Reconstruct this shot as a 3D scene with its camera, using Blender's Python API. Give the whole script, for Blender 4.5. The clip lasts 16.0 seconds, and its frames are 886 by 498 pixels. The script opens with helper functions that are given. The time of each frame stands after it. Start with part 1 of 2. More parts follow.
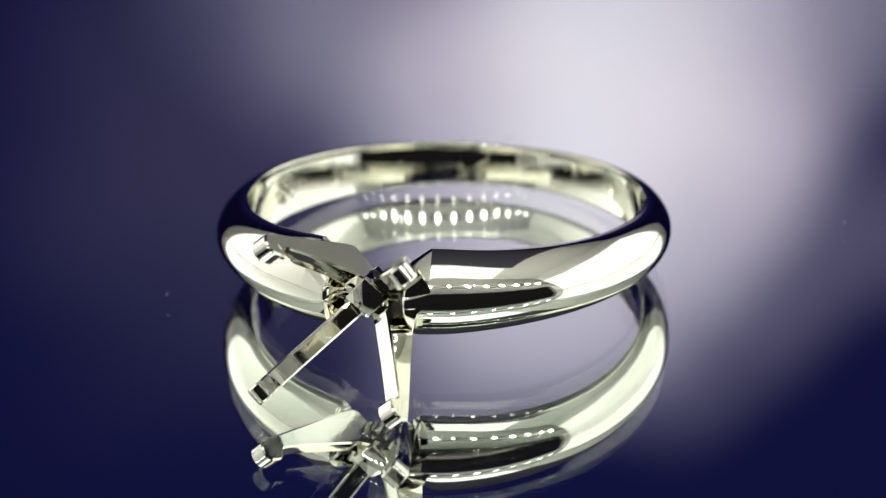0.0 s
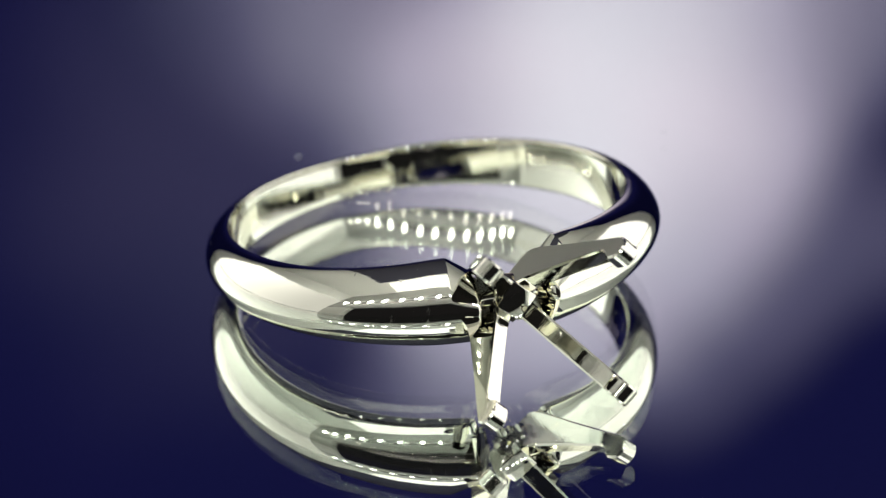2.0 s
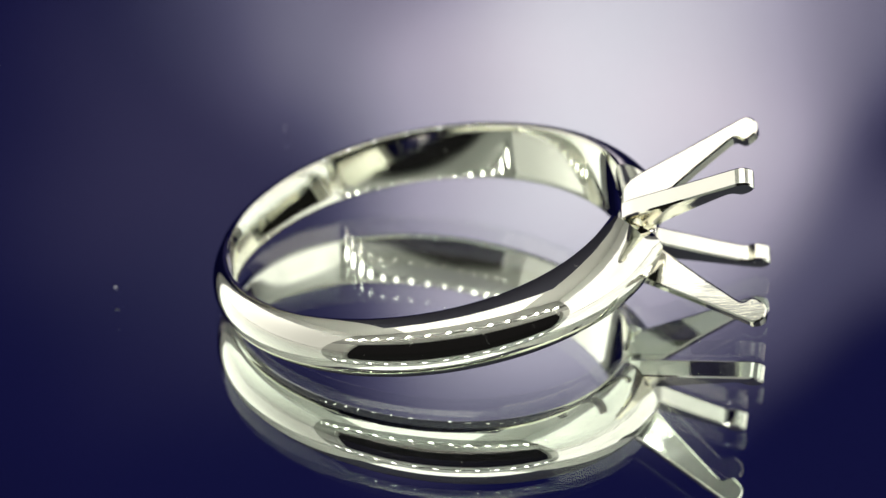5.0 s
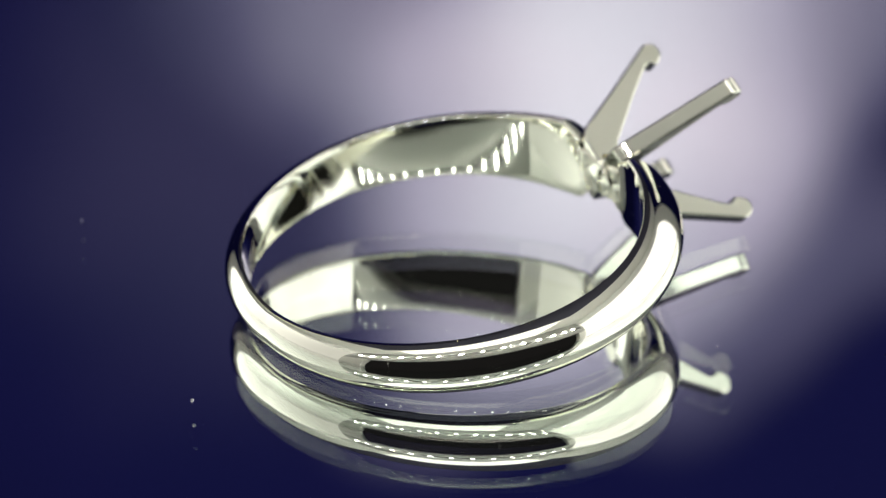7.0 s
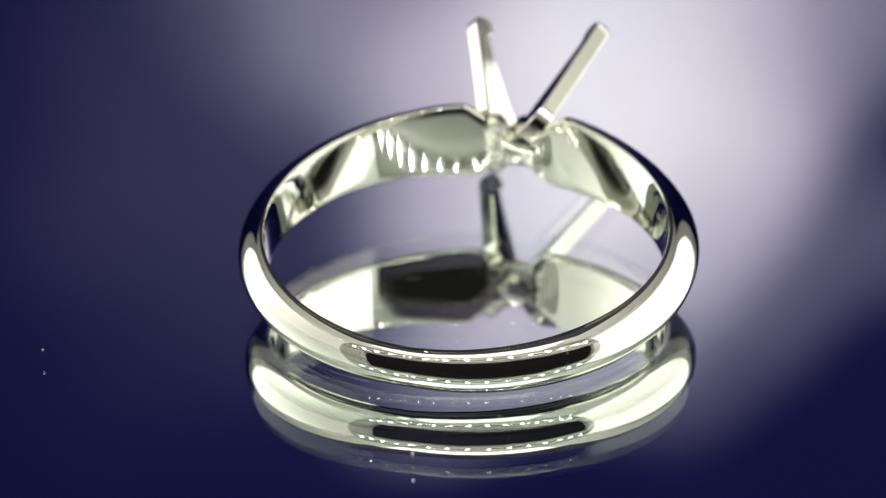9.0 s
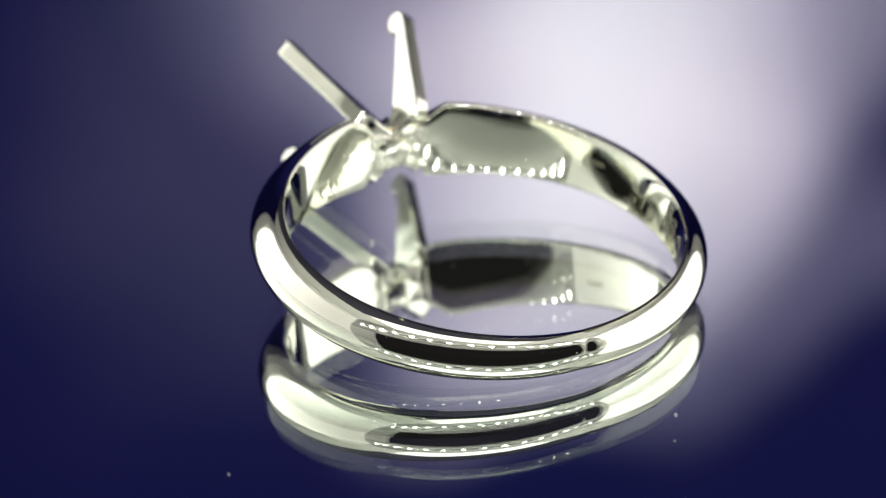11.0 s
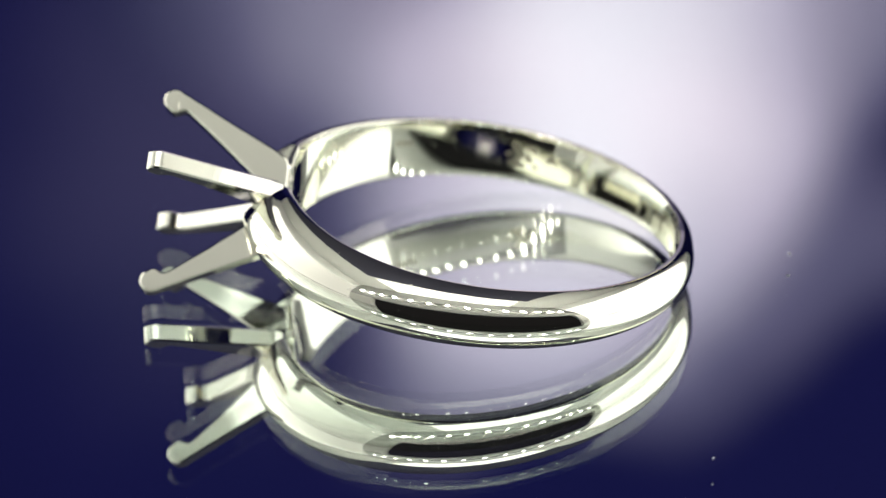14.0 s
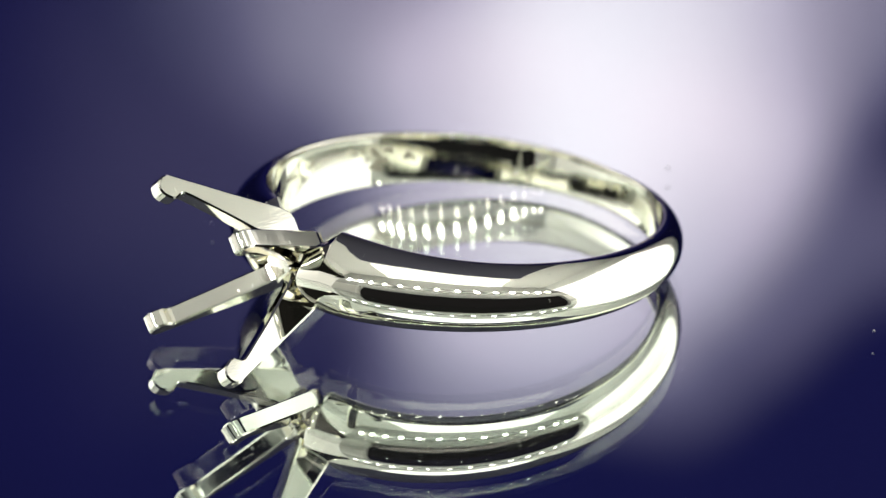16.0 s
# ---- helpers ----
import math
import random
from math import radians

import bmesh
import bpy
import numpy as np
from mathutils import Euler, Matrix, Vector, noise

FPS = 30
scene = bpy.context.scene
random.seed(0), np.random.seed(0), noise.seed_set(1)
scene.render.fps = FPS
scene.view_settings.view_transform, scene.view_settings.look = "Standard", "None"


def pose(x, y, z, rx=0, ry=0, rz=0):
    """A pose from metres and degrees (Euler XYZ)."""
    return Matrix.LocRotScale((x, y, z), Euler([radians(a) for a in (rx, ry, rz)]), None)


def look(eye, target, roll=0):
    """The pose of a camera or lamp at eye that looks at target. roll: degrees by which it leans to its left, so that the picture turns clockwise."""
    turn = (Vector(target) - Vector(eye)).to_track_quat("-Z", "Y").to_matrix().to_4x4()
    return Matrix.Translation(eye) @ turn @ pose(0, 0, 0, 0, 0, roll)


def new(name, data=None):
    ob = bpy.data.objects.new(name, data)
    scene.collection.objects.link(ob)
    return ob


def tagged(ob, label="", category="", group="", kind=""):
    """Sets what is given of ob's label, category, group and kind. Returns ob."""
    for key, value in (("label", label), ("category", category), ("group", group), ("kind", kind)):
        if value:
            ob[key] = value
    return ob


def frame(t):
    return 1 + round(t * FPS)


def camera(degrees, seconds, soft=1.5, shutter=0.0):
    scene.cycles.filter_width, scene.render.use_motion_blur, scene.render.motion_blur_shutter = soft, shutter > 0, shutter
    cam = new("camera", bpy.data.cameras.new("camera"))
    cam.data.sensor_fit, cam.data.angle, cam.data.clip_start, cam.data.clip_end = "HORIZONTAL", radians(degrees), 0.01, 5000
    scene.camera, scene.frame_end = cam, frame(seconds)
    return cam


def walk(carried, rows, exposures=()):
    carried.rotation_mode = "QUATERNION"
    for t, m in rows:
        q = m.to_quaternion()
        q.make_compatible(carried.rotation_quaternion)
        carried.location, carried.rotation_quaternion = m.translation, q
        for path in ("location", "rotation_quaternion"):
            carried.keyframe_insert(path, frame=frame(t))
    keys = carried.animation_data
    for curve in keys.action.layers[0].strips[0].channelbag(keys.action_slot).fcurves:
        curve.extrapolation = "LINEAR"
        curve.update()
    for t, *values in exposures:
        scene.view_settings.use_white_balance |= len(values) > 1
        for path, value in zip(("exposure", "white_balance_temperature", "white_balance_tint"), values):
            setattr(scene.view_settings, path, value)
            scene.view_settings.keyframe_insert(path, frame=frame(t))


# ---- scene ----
MM = 0.001

# ---- camera: fixed, close to the turntable ----
EYE = Vector((-0.555, -104.74, 54.52)) * MM
AIM = Vector((-0.555, 0.0, 1.494)) * MM
cam = camera(18.88, 16.0, soft=1.3)
cam.data.dof.use_dof = True
cam.data.dof.focus_distance = 0.1095
cam.data.dof.aperture_fstop = 54.0
walk(cam, [(0, look(EYE, AIM, -1.15)), (16, look(EYE, AIM, -1.15))],
     [(0, 0.21), (4, 0.16), (7, 0.22), (9, 0.35), (12.5, 0.44), (16, 0.55)])

# ---- world: a dim room outside the light box ----
world = bpy.data.worlds.new("dim_room_air")
world.use_nodes = True
scene.world = world
world.node_tree.nodes["Background"].inputs[0].default_value = (0.009, 0.0085, 0.009, 1)
world.node_tree.nodes["Background"].inputs[1].default_value = 1.0


# ---- materials ----
def material(name, color=(0.8, 0.8, 0.8), rough=0.5, metal=0.0):
    m = bpy.data.materials.new(name)
    m.use_nodes = True
    b = m.node_tree.nodes["Principled BSDF"]
    b.inputs["Base Color"].default_value = (*color, 1)
    b.inputs["Roughness"].default_value = rough
    b.inputs["Metallic"].default_value = metal
    return m, m.node_tree, b


def noise_value(nt, scale, low, high, detail=4.0, stretch=(1, 1, 1)):
    """A noise in object space, mapped to low..high."""
    co, mp = nt.nodes.new("ShaderNodeTexCoord"), nt.nodes.new("ShaderNodeMapping")
    nz, rg = nt.nodes.new("ShaderNodeTexNoise"), nt.nodes.new("ShaderNodeMapRange")
    mp.inputs["Scale"].default_value = stretch
    nz.inputs["Scale"].default_value, nz.inputs["Detail"].default_value = scale, detail
    rg.inputs["From Min"].default_value, rg.inputs["From Max"].default_value = 0.3, 0.7
    rg.inputs["To Min"].default_value, rg.inputs["To Max"].default_value = low, high
    nt.links.new(co.outputs["Object"], mp.inputs["Vector"])
    nt.links.new(mp.outputs["Vector"], nz.inputs["Vector"])
    rg.clamp = low != 0.0 or high != 1.0
    nt.links.new(nz.outputs["Fac"], rg.inputs["Value"])
    return rg.outputs["Result"]


def relief(nt, b, height, strength, distance):
    bump = nt.nodes.new("ShaderNodeBump")
    bump.inputs["Strength"].default_value, bump.inputs["Distance"].default_value = strength, distance
    nt.links.new(height, bump.inputs["Height"])
    nt.links.new(bump.outputs["Normal"], b.inputs["Normal"])


def metal_material(name, color, wave, scratch):
    """Polished precious metal: nearly a mirror, with a hand-polished wave and hairlines."""
    m, nt, b = material(name, color, 0.03, 1.0)
    haze, nick, rough = noise_value(nt, 900.0, 0.0, 0.022), nt.nodes.new("ShaderNodeMapRange"), nt.nodes.new("ShaderNodeMath")
    nick.inputs["From Min"].default_value, nick.inputs["From Max"].default_value = 0.97, 1.05
    nick.inputs["To Min"].default_value, nick.inputs["To Max"].default_value = 0.0, 0.2
    nt.links.new(noise_value(nt, 2600.0, 0.0, 1.0, 2.0, (1, 1, 0.35)), nick.inputs["Value"])
    nt.links.new(haze, rough.inputs[0])
    nt.links.new(nick.outputs["Result"], rough.inputs[1])
    nt.links.new(rough.outputs[0], b.inputs["Roughness"])
    a = noise_value(nt, 260.0, 0.0, wave, 2.0)
    c = noise_value(nt, 1500.0, 0.0, scratch, 3.0, (1, 1, 9))
    add = nt.nodes.new("ShaderNodeMath")
    nt.links.new(a, add.inputs[0])
    nt.links.new(c, add.inputs[1])
    relief(nt, b, add.outputs[0], 1.0, 0.00002)
    return m


GOLD = metal_material("polished_white_gold", (0.868, 0.858, 0.748), 0.25, 0.02)
PRONG_GOLD = metal_material("machined_white_gold", (0.885, 0.868, 0.762), 0.5, 0.02)
GOLD_INSIDE = metal_material("solder_tinted_gold", (0.80, 0.72, 0.44), 0.6, 0.1)
PAD = material("dull_solder", (0.66, 0.65, 0.56), 0.2, 1.0)[0]
STAMP = material("etched_gold", (0.42, 0.40, 0.31), 0.45, 1.0)[0]


def glass_material():
    m, nt, b = material("mirror_glass", (0.985, 1.0, 0.985), 0.0)
    b.inputs["Transmission Weight"].default_value = 1.0
    b.inputs["IOR"].default_value = 1.5
    return m


def silver_material():
    m, nt, b = material("mirror_silvering", (0.92, 0.97, 0.945), 0.0, 1.0)
    nt.links.new(noise_value(nt, 700.0, 0.0, 0.012), b.inputs["Roughness"])
    return m


GLASS = glass_material()
SILVER = silver_material()


def matte(name, color, rough=0.7, grain=0.15, scale=300.0):
    m, nt, b = material(name, color, rough)
    relief(nt, b, noise_value(nt, scale, 0, 1), grain, 0.0003)
    return m


WHITE_WALL = matte("white_plastic_wall", (0.78, 0.79, 0.76), 0.55)
DARK_CEILING = matte("dark_ceiling_fill", (0.06, 0.06, 0.09), 0.9, 0.4, 900.0)
GREY_WALL = matte("grey_plastic_header", (0.38, 0.39, 0.375), 0.55)
CIRCUIT_BOARD = matte("dark_circuit_board", (0.06, 0.06, 0.058), 0.6)
BLACK_WALL = matte("black_board", (0.012, 0.012, 0.014), 0.8)
DUST = matte("pale_lint", (0.5, 0.5, 0.55), 0.9)


def glow(name, color, strength, vary=0.0, scale=20.0):
    m = bpy.data.materials.new(name)
    m.use_nodes = True
    nt = m.node_tree
    nt.nodes.remove(nt.nodes["Principled BSDF"])
    em = nt.nodes.new("ShaderNodeEmission")
    em.inputs["Color"].default_value = (*color, 1)
    em.inputs["Strength"].default_value = strength
    if vary:
        nt.links.new(noise_value(nt, scale, strength * (1 - vary), strength * (1 + vary), 2.0), em.inputs["Strength"])
    nt.links.new(em.outputs[0], nt.nodes["Material Output"].inputs["Surface"])
    return m


DIFFUSER = glow("lit_diffuser", (1.0, 0.98, 0.94), 1.35, 0.12)


def graded_glow(name, color, front, rear, length):
    """A panel whose glow is graded along y, from its front value to its rear value."""
    m = glow(name, color, rear)
    nt = m.node_tree
    em = next(n for n in nt.nodes if n.bl_idname == "ShaderNodeEmission")
    co, xyz, rg = nt.nodes.new("ShaderNodeTexCoord"), nt.nodes.new("ShaderNodeSeparateXYZ"), nt.nodes.new("ShaderNodeMapRange")
    rg.interpolation_type = "SMOOTHSTEP"
    rg.inputs["From Min"].default_value, rg.inputs["From Max"].default_value = -length / 2 * MM, length / 2 * MM
    rg.inputs["To Min"].default_value, rg.inputs["To Max"].default_value = front, rear
    nt.links.new(co.outputs["Object"], xyz.inputs[0])
    nt.links.new(xyz.outputs["Y"], rg.inputs["Value"])
    nt.links.new(rg.outputs["Result"], em.inputs["Strength"])
    return m


LEFT_DIFFUSER = graded_glow("left_diffuser", (1.0, 0.985, 0.935), 0.62, 1.55, 200)
TOP_DIFFUSER = glow("lit_top_diffuser", (1.0, 0.99, 0.95), 1.6, 0.04)
LED = glow("led_lens", (1.0, 1.0, 0.97), 46.0)


def backdrop_material():
    """Glowing sheet: a soft lilac light blob painted into navy emission, sizes in metres on the sheet."""
    m = bpy.data.materials.new("painted_lilac_glow")
    m.use_nodes = True
    nt = m.node_tree
    nt.nodes.remove(nt.nodes["Principled BSDF"])
    co, warp = nt.nodes.new("ShaderNodeTexCoord"), nt.nodes.new("ShaderNodeTexNoise")
    warp.inputs["Scale"].default_value, warp.inputs["Detail"].default_value = 22.0, 1.0
    nt.links.new(co.outputs["Object"], warp.inputs["Vector"])
    sub, mul, add = (nt.nodes.new("ShaderNodeVectorMath") for _ in range(3))
    sub.operation, mul.operation, add.operation = "SUBTRACT", "SCALE", "ADD"
    sub.inputs[1].default_value = (0.5, 0.5, 0.5)
    mul.inputs["Scale"].default_value = 0.030
    nt.links.new(warp.outputs["Color"], sub.inputs[0])
    nt.links.new(sub.outputs[0], mul.inputs[0])
    nt.links.new(co.outputs["Object"], add.inputs[0])
    nt.links.new(mul.outputs[0], add.inputs[1])
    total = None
    for x, z, rx, rz, turn, inner, amount in GLOW_BLOBS:
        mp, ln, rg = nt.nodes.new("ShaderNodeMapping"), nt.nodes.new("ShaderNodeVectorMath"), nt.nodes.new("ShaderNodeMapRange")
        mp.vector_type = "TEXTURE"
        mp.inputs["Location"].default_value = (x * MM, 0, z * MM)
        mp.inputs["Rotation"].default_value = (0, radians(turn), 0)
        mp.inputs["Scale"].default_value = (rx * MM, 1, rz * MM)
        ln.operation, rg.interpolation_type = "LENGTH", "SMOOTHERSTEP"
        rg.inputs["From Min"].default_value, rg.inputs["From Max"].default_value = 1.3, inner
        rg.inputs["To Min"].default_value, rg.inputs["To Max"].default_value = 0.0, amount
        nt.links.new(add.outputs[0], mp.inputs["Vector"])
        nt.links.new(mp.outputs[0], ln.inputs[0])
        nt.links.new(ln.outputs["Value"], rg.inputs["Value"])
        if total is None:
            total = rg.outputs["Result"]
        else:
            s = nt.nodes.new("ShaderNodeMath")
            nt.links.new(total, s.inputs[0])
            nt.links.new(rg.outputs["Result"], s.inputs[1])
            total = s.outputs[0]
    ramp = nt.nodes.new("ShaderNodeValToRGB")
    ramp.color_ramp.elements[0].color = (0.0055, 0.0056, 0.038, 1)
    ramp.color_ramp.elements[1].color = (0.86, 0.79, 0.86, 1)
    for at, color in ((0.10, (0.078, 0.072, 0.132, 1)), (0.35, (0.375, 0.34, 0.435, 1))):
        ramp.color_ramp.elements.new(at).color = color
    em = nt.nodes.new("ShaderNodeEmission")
    nt.links.new(total, ramp.inputs[0])
    blotch, tint, mix = nt.nodes.new("ShaderNodeTexNoise"), nt.nodes.new("ShaderNodeValToRGB"), nt.nodes.new("ShaderNodeMixRGB")
    blotch.inputs["Scale"].default_value, blotch.inputs["Detail"].default_value = 38.0, 1.0
    tint.color_ramp.elements[0].position, tint.color_ramp.elements[1].position = 0.35, 0.65
    tint.color_ramp.elements[0].color, tint.color_ramp.elements[1].color = (0.96, 0.965, 0.99, 1), (1.04, 0.985, 1.02, 1)
    mix.blend_type, mix.inputs[0].default_value = "MULTIPLY", 1.0
    nt.links.new(co.outputs["Object"], blotch.inputs["Vector"])
    nt.links.new(blotch.outputs["Fac"], tint.inputs[0])
    nt.links.new(ramp.outputs[0], mix.inputs[1])
    nt.links.new(tint.outputs[0], mix.inputs[2])
    nt.links.new(mix.outputs[0], em.inputs["Color"])
    # painted falloff: the glow dims outward, so the ring's flanks reflect darker
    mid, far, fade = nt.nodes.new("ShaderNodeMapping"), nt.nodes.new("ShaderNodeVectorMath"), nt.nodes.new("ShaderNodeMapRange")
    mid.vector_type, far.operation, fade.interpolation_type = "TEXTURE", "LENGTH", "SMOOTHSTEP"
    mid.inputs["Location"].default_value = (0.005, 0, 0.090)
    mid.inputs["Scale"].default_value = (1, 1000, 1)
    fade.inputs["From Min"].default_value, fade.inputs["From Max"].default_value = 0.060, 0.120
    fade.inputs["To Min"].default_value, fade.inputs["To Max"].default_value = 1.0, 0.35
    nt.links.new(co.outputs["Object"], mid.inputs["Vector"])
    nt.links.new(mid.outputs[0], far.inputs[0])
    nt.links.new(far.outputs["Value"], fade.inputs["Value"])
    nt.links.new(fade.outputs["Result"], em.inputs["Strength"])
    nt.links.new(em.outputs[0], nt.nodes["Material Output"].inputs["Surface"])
    return m


# soft light blobs painted into the sheet's glow: x, height, half width, half height (mm), turn, flat core, amount
GLOW_BLOBS = [
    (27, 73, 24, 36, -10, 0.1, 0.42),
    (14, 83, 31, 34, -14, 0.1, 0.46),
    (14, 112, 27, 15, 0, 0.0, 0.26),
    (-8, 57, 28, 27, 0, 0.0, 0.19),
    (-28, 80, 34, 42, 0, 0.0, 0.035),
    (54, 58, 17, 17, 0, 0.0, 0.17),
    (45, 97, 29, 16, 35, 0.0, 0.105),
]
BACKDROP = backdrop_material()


# ---- building helpers ----
def mesh_of(name, bm, mats, sharp=35.0):
    bm.normal_update()
    for f in bm.faces:
        f.smooth = sharp > 15
    for e in bm.edges:
        if len(e.link_faces) == 2 and e.calc_face_angle(0.0) > radians(sharp):
            e.smooth = False
    me = bpy.data.meshes.new(name)
    bm.to_mesh(me)
    bm.free()
    for m in mats if isinstance(mats, (list, tuple)) else [mats]:
        me.materials.append(m)
    return me


def part(name, bm, mat, parent, label="", sharp=35.0):
    ob = new(name, mesh_of(name, bm, mat, sharp))
    ob.parent = parent
    return tagged(ob, label)


def box(bm, x0, x1, y0, y1, z0, z1, bevel=0.0):
    """A box in millimetres."""
    m = Matrix.LocRotScale(Vector(((x0 + x1) / 2, (y0 + y1) / 2, (z0 + z1) / 2)) * MM, None, Vector((x1 - x0, y1 - y0, z1 - z0)) * MM)
    made = bmesh.ops.create_cube(bm, size=1, matrix=m)
    if bevel:
        edges = list({e for v in made["verts"] for e in v.link_edges})
        bmesh.ops.bevel(bm, geom=edges, offset=bevel * MM, segments=2, profile=0.5, affect="EDGES")
    return bm


def slab(name, mat, *size, bevel=0.0, kind="structure", label="", category=""):
    return tagged(new(name, mesh_of(name, box(bmesh.new(), *size, bevel=bevel), mat)), label, category, "", kind)


# ---- the light box around the turntable ----
def light_box():
    slab("wall_left", WHITE_WALL, -158, -152, -95, 196, -8, 168, label="white plastic side wall of the photo light box")
    slab("wall_right", WHITE_WALL, 152, 158, -95, 196, -8, 168, label="white plastic side wall of the photo light box")
    slab("wall_back", BLACK_WALL, -152, 152, 196, 202, -8, 168, label="black board behind the lit backdrop")
    slab("floor", BLACK_WALL, -158, 158, -95, 202, -14, -8, label="black board floor under the turntable")
    slab("ceiling", WHITE_WALL, -158, 158, -95, -28, 168, 174, label="white plastic ceiling round the top light")
    # two unseen white strips, added as reflectors for the sides of the prongs
    slab("ceiling_left", WHITE_WALL, -158, -82, -28, 202, 168, 174, label="unseen white ceiling strip added to brighten the prong sides")
    slab("ceiling_right", WHITE_WALL, 82, 158, -28, 202, 168, 174, label="unseen white ceiling strip added to brighten the prong sides")
    # unseen dark slab, added so the band's upper side reflects a dark strip
    slab("ceiling_rear", DARK_CEILING, -82, 82, -28, 202, 168, 174, label="unseen dark rear ceiling added to darken the band's reflections")
    slab("wall_front_left", WHITE_WALL, -158, -97, -101, -93.2, -8, 55, label="white plastic front wall beside the opening")
    slab("wall_front_right", WHITE_WALL, 132, 158, -101, -95.2, -8, 54.8, label="white plastic front wall beside the opening")
    slab("wall_front", GREY_WALL, -158, 158, -101, -95, 55, 174, label="grey plastic header over the open front")
    slab("backdrop", BACKDROP, -150, 150, 190, 192, -8, 165, label="glowing navy backdrop sheet with a painted soft lilac light blob")


def diffuser_panel(x0, x1, y0, y1, z0, z1, mat, label):
    base = tagged(new("light_panel"), label, "light panel", "lit panels of the light box")
    base.location = Vector(((x0 + x1) / 2, (y0 + y1) / 2, z0)) * MM
    at = Matrix.Translation(-base.location)
    bm = box(bmesh.new(), x0, x1, y0, y1, z0, z1, bevel=0.8)
    bm.transform(at)
    part("diffuser", bm, mat, base, "glowing white diffuser sheet")
    return base


def led_strip():
    base = tagged(new("led_strip"), "strip of bright white LED lamps along the front header", "LED strip")
    base.location = Vector((0, -94, 94)) * MM
    bm = box(bmesh.new(), -128, 150, -1, 0.5, -8.5, 8.5, bevel=0.3)
    part("circuit_board", bm, CIRCUIT_BOARD, base)
    shared = None
    for i in range(14):
        if shared is None:
            bm = bmesh.new()
            bmesh.ops.create_uvsphere(bm, u_segments=12, v_segments=8, radius=2.1 * MM, matrix=Matrix.Diagonal((0.75, 0.9, 3.3, 1)))
            shared = mesh_of("led", bm, LED)
        led = new("led", shared)
        led.parent = base
        led.location = Vector((-120 + 18.5 * i, 3.0, 0)) * MM


def support():
    slab("table", BLACK_WALL, -260, 260, -180, 260, -40, -14.2, bevel=2, kind="thing", label="black tabletop under the photo light box", category="table")


# ---- turntable with its mirror ----
def turntable():
    base = tagged(new("mirror_turntable"), "round glass mirror plate turning under the ring", "turntable")
    bm = bmesh.new()
    prof = [(0, 0), (79.6, 0), (80, -0.4), (80, -GLASS_THICK + 0.0)]
    ring = []
    for r, z in prof[1:]:
        ring.append([bm.verts.new((r * MM * math.cos(2 * math.pi * i / 180), r * MM * math.sin(2 * math.pi * i / 180), z * MM)) for i in range(180)])
    for k in range(2):
        for i in range(180):
            bm.faces.new((ring[k][i], ring[k + 1][i], ring[k + 1][(i + 1) % 180], ring[k][(i + 1) % 180]))
    bm.faces.new(ring[0])
    low = bm.faces.new(list(reversed(ring[2])))
    low.material_index = 1
    bmesh.ops.recalc_face_normals(bm, faces=bm.faces)
    part("mirror_plate", bm, [GLASS, SILVER], base, "thin glass plate silvered underneath")
    bm = bmesh.new()
    bmesh.ops.create_cone(bm, cap_ends=True, segments=96, radius1=70 * MM, radius2=70 * MM, depth=6 * MM, matrix=pose(0, 0, -(GLASS_THICK + 3.2) * MM))
    part("turning_base", bm, BLACK_WALL, base, "black round base")
    for x, y, s in SPECKS:
        bm = bmesh.new()
        bmesh.ops.create_icosphere(bm, subdivisions=1, radius=s * MM)
        for v in bm.verts:
            v.co *= 0.7 + 0.6 * random.random()
        bm.transform(pose(x * MM, y * MM, s * 0.7 * MM))
        part("dust_speck", bm, DUST, base, "tiny white lint speck")
    return base


GLASS_THICK = 1.3
SPECKS = [(17.9, 4.77, 0.055), (2.8, 14.8, 0.08), (-12.75, -0.95, 0.035)]


# ---- the ring ----
INNER = 8.69
HEAD_TURNS = (41.6, 128.5, 223.9, 309.6)


def blend(x, a, b):
    """0 below a, 1 above b, straight between."""
    return min(1.0, max(0.0, (x - a) / (b - a)))


def shank_size(deg):
    """Of the band at an angle from the head, mm: its upper and lower half width, the height of its crown and of its flat
    flanks, and how far the crown is a half ellipse, its rest being a ridge, tight where the last value is small."""
    g = abs((deg + 180) % 360 - 180)
    k = 1 - g / 180
    half = (1.90 + 1.70 * k + 0.42 * (1 - blend(g, 20.0, 75.0)) ** 2) / 2
    flank, crown, arch, ridge = 0.02 + 0.19 * k, 0.70 + 1.04 * k, 1.0 - 0.5 * k, 0.9 - 0.42 * k
    upper = half * (0.60 + 0.40 * blend(g, 8.8, 15.5))
    lower = half * (1 - 0.06 * k) * (0.60 + 0.40 * math.sin(blend(g, 6.8, 12.0) * math.pi / 2))
    end = math.sin(blend(g, 7.4, 9.8) * math.pi / 2)
    return upper * (0.5 + 0.5 * end), lower * (0.5 + 0.5 * end), crown * (0.4 + 0.6 * end), flank, arch, ridge


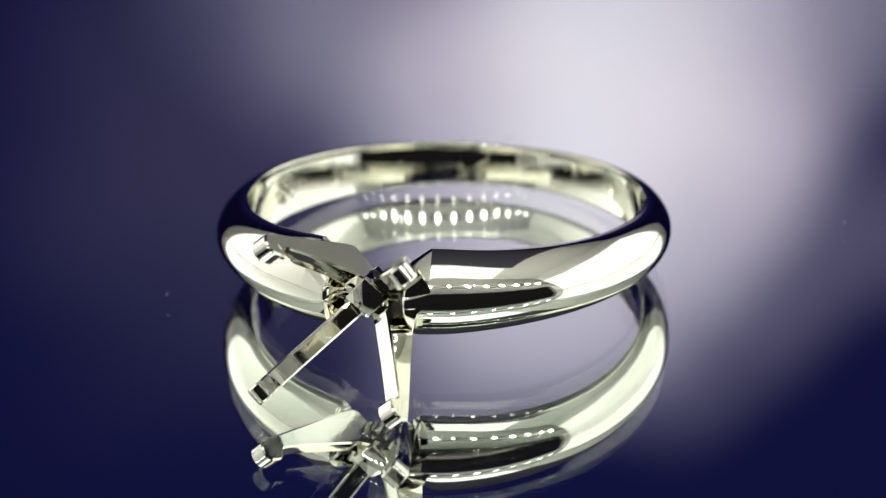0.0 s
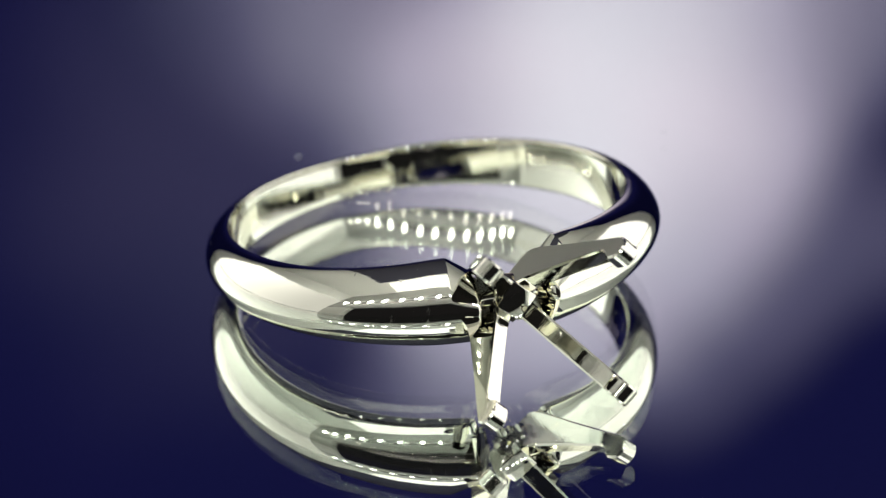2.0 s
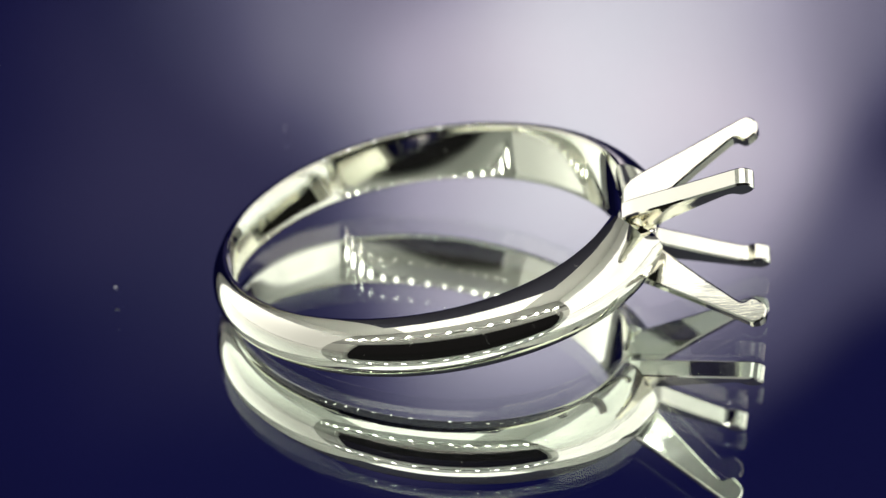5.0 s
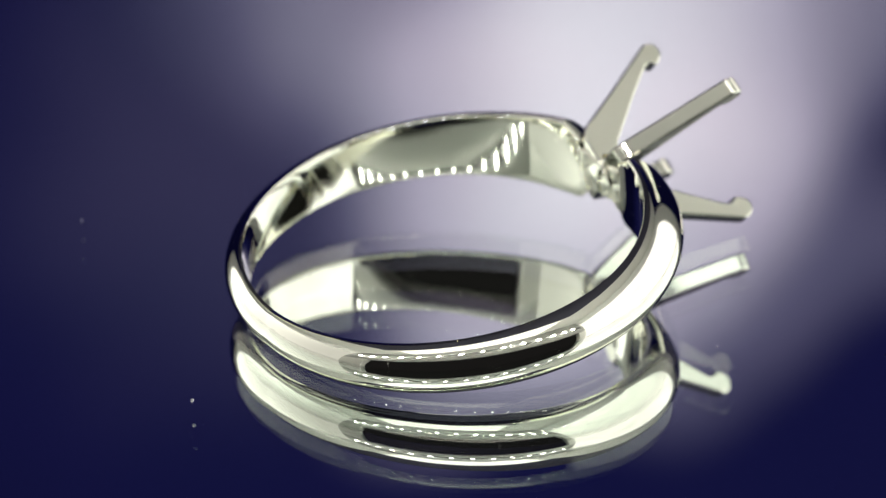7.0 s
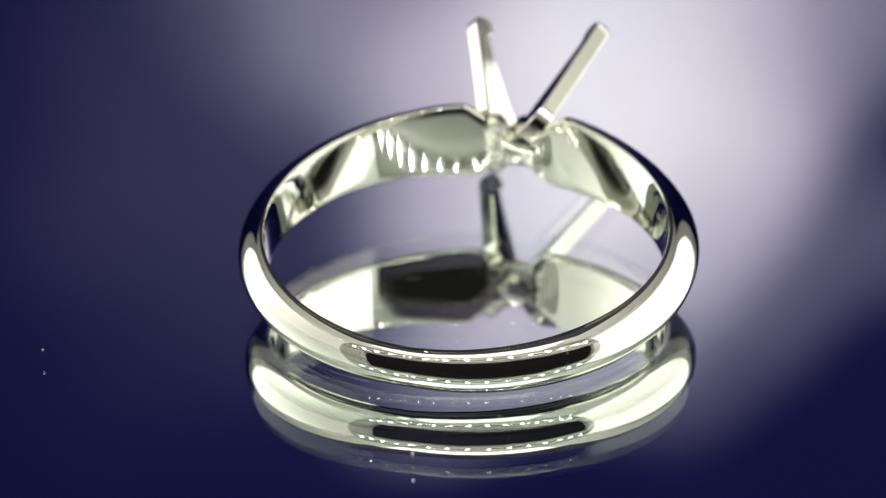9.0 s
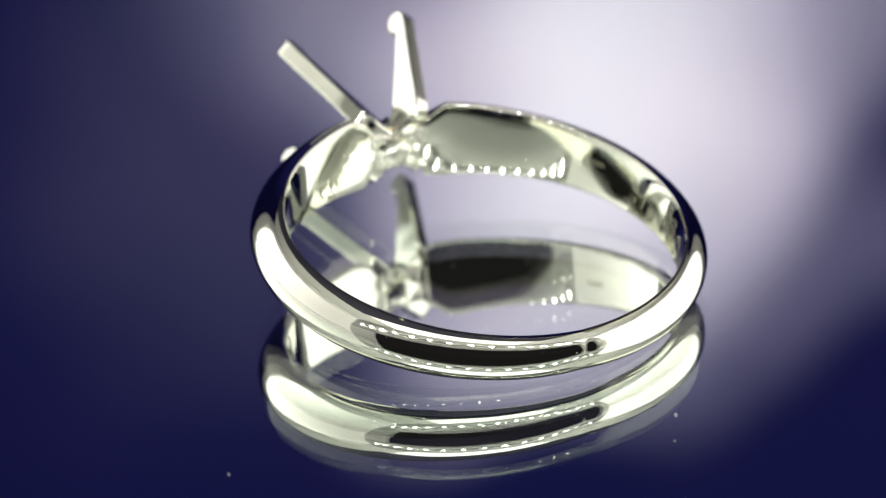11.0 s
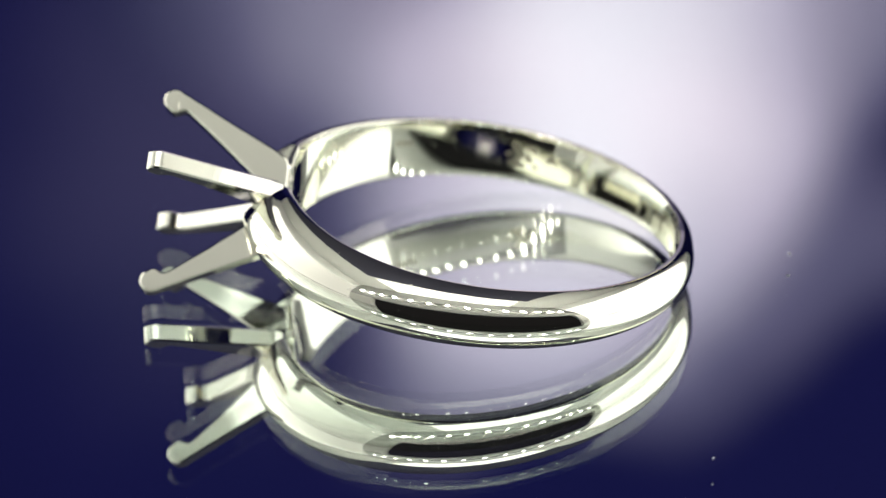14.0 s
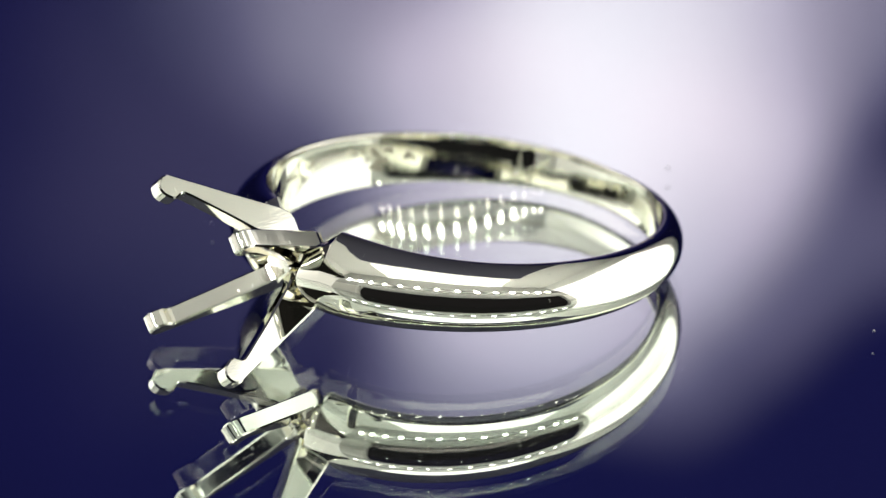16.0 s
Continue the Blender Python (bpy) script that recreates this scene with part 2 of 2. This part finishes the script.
def shank_mesh():
    bm, loops = bmesh.new(), []
    fine = [i * 0.25 - 18 for i in range(144)]
    for deg in fine + [18 + i * 0.75 for i in range(432)]:
        upper, lower, crown, flank, arch, ridge = shank_size(deg)
        drop = math.sqrt(1 + ridge * ridge) - ridge
        sect = []
        for i in range(37):
            u = math.sin((-1 + i / 18) * math.pi / 2)
            slope = 1 - (math.sqrt(u * u + ridge * ridge) - ridge) / drop
            r = INNER + flank + crown * ((1 - arch) * slope + arch * math.sqrt(max(0.0, 1 - u * u)))
            sect.append((r, u * (upper if u > 0 else lower)))
        soft, inside = 0.12, []
        for i in range(6):
            a = radians(i * 18)
            inside.append((soft * (1 - math.sin(a)), upper - soft * (1 - math.cos(a))))
        for i in range(1, 8):
            inside.append((0.0, (upper - soft) * (1 - i / 8) - (lower - soft) * i / 8))
        for i in range(6):
            a = radians(90 - i * 18)
            inside.append((soft * (1 - math.sin(a)), -lower + soft * (1 - math.cos(a))))
        sect += [(INNER + r + 0.042 * (z / upper + 0.25) ** 2, z) for r, z in inside]
        c, s = math.cos(radians(deg)), math.sin(radians(deg))
        loops.append([bm.verts.new((r * c * MM, r * s * MM, z * MM)) for r, z in sect])
    n = len(loops[0])
    for j in range(len(loops)):
        a, b = loops[j], loops[(j + 1) % len(loops)]
        for i in range(n):
            bm.faces.new((a[i], b[i], b[(i + 1) % n], a[(i + 1) % n]))
    bmesh.ops.recalc_face_normals(bm, faces=bm.faces)
    return bm


def prong_mesh():
    """A flat tapered prong with a hooked round tip: its profile lies in the plane of the head's axis (x) and the diagonal (z)."""
    prof = [(8.75, 0.0), (8.75, 1.70), (8.82, 1.92), (9.0, 2.12), (9.4, 2.38), (11.3, 3.29)]
    prof += [(14.12 + 0.50 * math.cos(radians(d)), 4.15 + 0.50 * math.sin(radians(d))) for d in range(122, -61, -14)]
    prof += [(14.19, 3.59), (14.01, 3.55), (13.85, 3.63), (13.69, 3.71), (13.53, 3.69), (13.29, 3.53), (11.9, 2.45), (10.2, 1.05), (9.75, 0.50), (9.65, 0.0)]
    n, edge, half = len(prof), 0.075, 0.40
    inset = []
    for i in range(n):
        p0, p1, p2 = (Vector(prof[j % n]) for j in (i - 1, i, i + 1))
        d0, d1 = (p1 - p0).normalized(), (p2 - p1).normalized()
        inward = (Vector((d0.y, -d0.x)) + Vector((d1.y, -d1.x))).normalized()
        inset.append(p1 + inward * edge)
    bm, rings = bmesh.new(), []
    for line, y in ((inset, -half), (prof, -half + edge), (prof, half - edge), (inset, half)):
        rings.append([bm.verts.new((q[0] * MM, y * MM, q[1] * MM)) for q in line])
    for k in range(3):
        for i in range(n):
            j = (i + 1) % n
            bm.faces.new((rings[k][i], rings[k][j], rings[k + 1][j], rings[k + 1][i]))
    bm.faces.new(list(reversed(rings[0])))
    bm.faces.new(rings[3])
    bmesh.ops.recalc_face_normals(bm, faces=bm.faces)
    return bm


def hallmark(shank):
    """A struck mark and small bars inside the band."""
    bm = bmesh.new()
    for k in range(16):
        deg, z = 255 + random.uniform(-9, 9), random.uniform(-0.45, 0.55)
        size = (0.02, random.uniform(0.15, 0.6), random.uniform(0.08, 0.22))
        m = pose(0, 0, 0, 0, 0, deg) @ pose((INNER + 0.004) * MM, 0, z * MM, random.uniform(-60, 60))
        bmesh.ops.create_cube(bm, size=MM, matrix=m @ Matrix.Diagonal((*size, 1)))
    tagged(part("maker_mark", bm, STAMP, shank, "worn struck mark inside the band"), kind="stuff")
    bm = bmesh.new()
    for k in range(4):
        m = pose(0, 0, 0, 0, 0, 294 + 1.5 * k) @ pose((INNER + 0.004) * MM, 0, 0.3 * MM)
        bmesh.ops.create_cube(bm, size=MM, matrix=m @ Matrix.Diagonal((0.02, 0.13, 0.24, 1)))
    tagged(part("stamp", bm, STAMP, shank, "tiny illegible stamp inside the band"), kind="stuff")


def pad_mesh():
    """A curved plate that fills the band's gap behind the prongs, its lower edge filed unevenly."""
    bm, loops = bmesh.new(), []
    for i in range(39):
        deg = -9.5 + i * 0.5
        low = -1.02 - 0.22 * random.random() + 0.25 * abs(deg / 9.5) ** 2
        high = 0.62 + 0.3 * abs(deg / 9.5) + 0.04 * random.random()
        face = 8.70 - 0.05 * random.random()
        sect = [(9.35, high), (face + 0.12, high), (face, high - 0.12), (face + 0.03 * random.random(), (low + high) / 2), (face, low + 0.14), (face + 0.14, low), (9.35, low)]
        c, s = math.cos(radians(deg)) * MM, math.sin(radians(deg)) * MM
        loops.append([bm.verts.new((r * c, r * s, z * MM)) for r, z in sect])
    n = len(loops[0])
    for a, b in zip(loops, loops[1:]):
        for i in range(n):
            bm.faces.new((a[i], b[i], b[(i + 1) % n], a[(i + 1) % n]))
    bm.faces.new(loops[0])
    bm.faces.new(list(reversed(loops[-1])))
    bmesh.ops.recalc_face_normals(bm, faces=bm.faces)
    return bm


def gold_ring():
    base = tagged(new("engagement_ring"), "polished white gold solitaire ring mount with four empty prongs", "ring")
    shank = part("shank", shank_mesh(), GOLD, base, "tapered half-round polished band", 28.0)
    hallmark(shank)
    shared = None
    head = part("head_base", box(bmesh.new(), 8.5, 10.12, -0.64, 0.64, -0.64, 0.64, bevel=0.06), GOLD, base, "small square post between band and prongs")
    head.rotation_euler = (radians(-HEAD_TURNS[0]), 0, 0)
    bm = bmesh.new()
    bmesh.ops.create_cone(bm, cap_ends=True, segments=40, radius1=0.95 * MM, radius2=0.72 * MM, depth=0.6 * MM, matrix=pose(9.3 * MM, 0, 0, 0, 90, 0))
    bmesh.ops.bevel(bm, geom=[e for e in bm.edges if e.calc_face_angle(0) > 0.6], offset=0.2 * MM, segments=3, profile=0.5, affect="EDGES")
    part("solder_collar", bm, GOLD_INSIDE, base, "yellowish soldered joint under the prongs")
    part("peg_pad", pad_mesh(), PAD, base, "dull grey soldered pad inside the band")
    for turn in HEAD_TURNS:
        if shared is None:
            shared = mesh_of("prong", prong_mesh(), PRONG_GOLD, 20.0)
        p = new("prong", shared)
        p.parent = base
        p.rotation_euler = (radians(turn - 90), 0, 0)
    return base


# ---- what turns ----
RING_AT = Matrix(((-0.3361, 0.9418, 0.0097, -0.367 * MM), (-0.9334, -0.3345, 0.1296, 1.337 * MM),
                  (0.1252, 0.0345, 0.9916, 2.123 * MM), (0, 0, 0, 1)))
TURN = [(0, 0), (0.5, 9.7), (1, 19.4), (1.5, 29.98), (2, 40.65), (2.5, 50.73), (3, 60.8), (3.5, 70.68), (4, 80.5), (4.6, 93.19), (5.2, 106.08),
        (5.8, 119.17), (6.3, 129.95), (7, 144.3), (7.5, 154.19), (8, 164.07), (8.5, 173.76), (9, 183.45), (9.6, 195.66), (10.2, 208.37), (10.8, 221.38), (11.3, 232.3),
        (12, 246.52), (12.5, 256.7), (13, 266.88), (13.5, 277.07), (14, 287.15), (14.5, 297.34), (15, 307.52), (15.5, 317.51), (16, 327.5)]


def motions():
    turns = [(t, pose(0, 0, 0, 0, 0, d)) for t, d in TURN]
    walk(table, turns)
    walk(ring, [(t, m @ RING_AT) for t, m in turns])


light_box()
diffuser_panel(-151.8, -145, -93, 140, 0, 120, LEFT_DIFFUSER, "tall glowing side panel, dimmer near the open front")
diffuser_panel(145, 148, -92, 140, 0, 120, DIFFUSER, "tall glowing white side panel of the light box")
diffuser_panel(-70, 70, -90, -33, 160, 163, TOP_DIFFUSER, "flat glowing white panel under the ceiling")
led_strip()
support()
table = turntable()
ring = gold_ring()
motions()
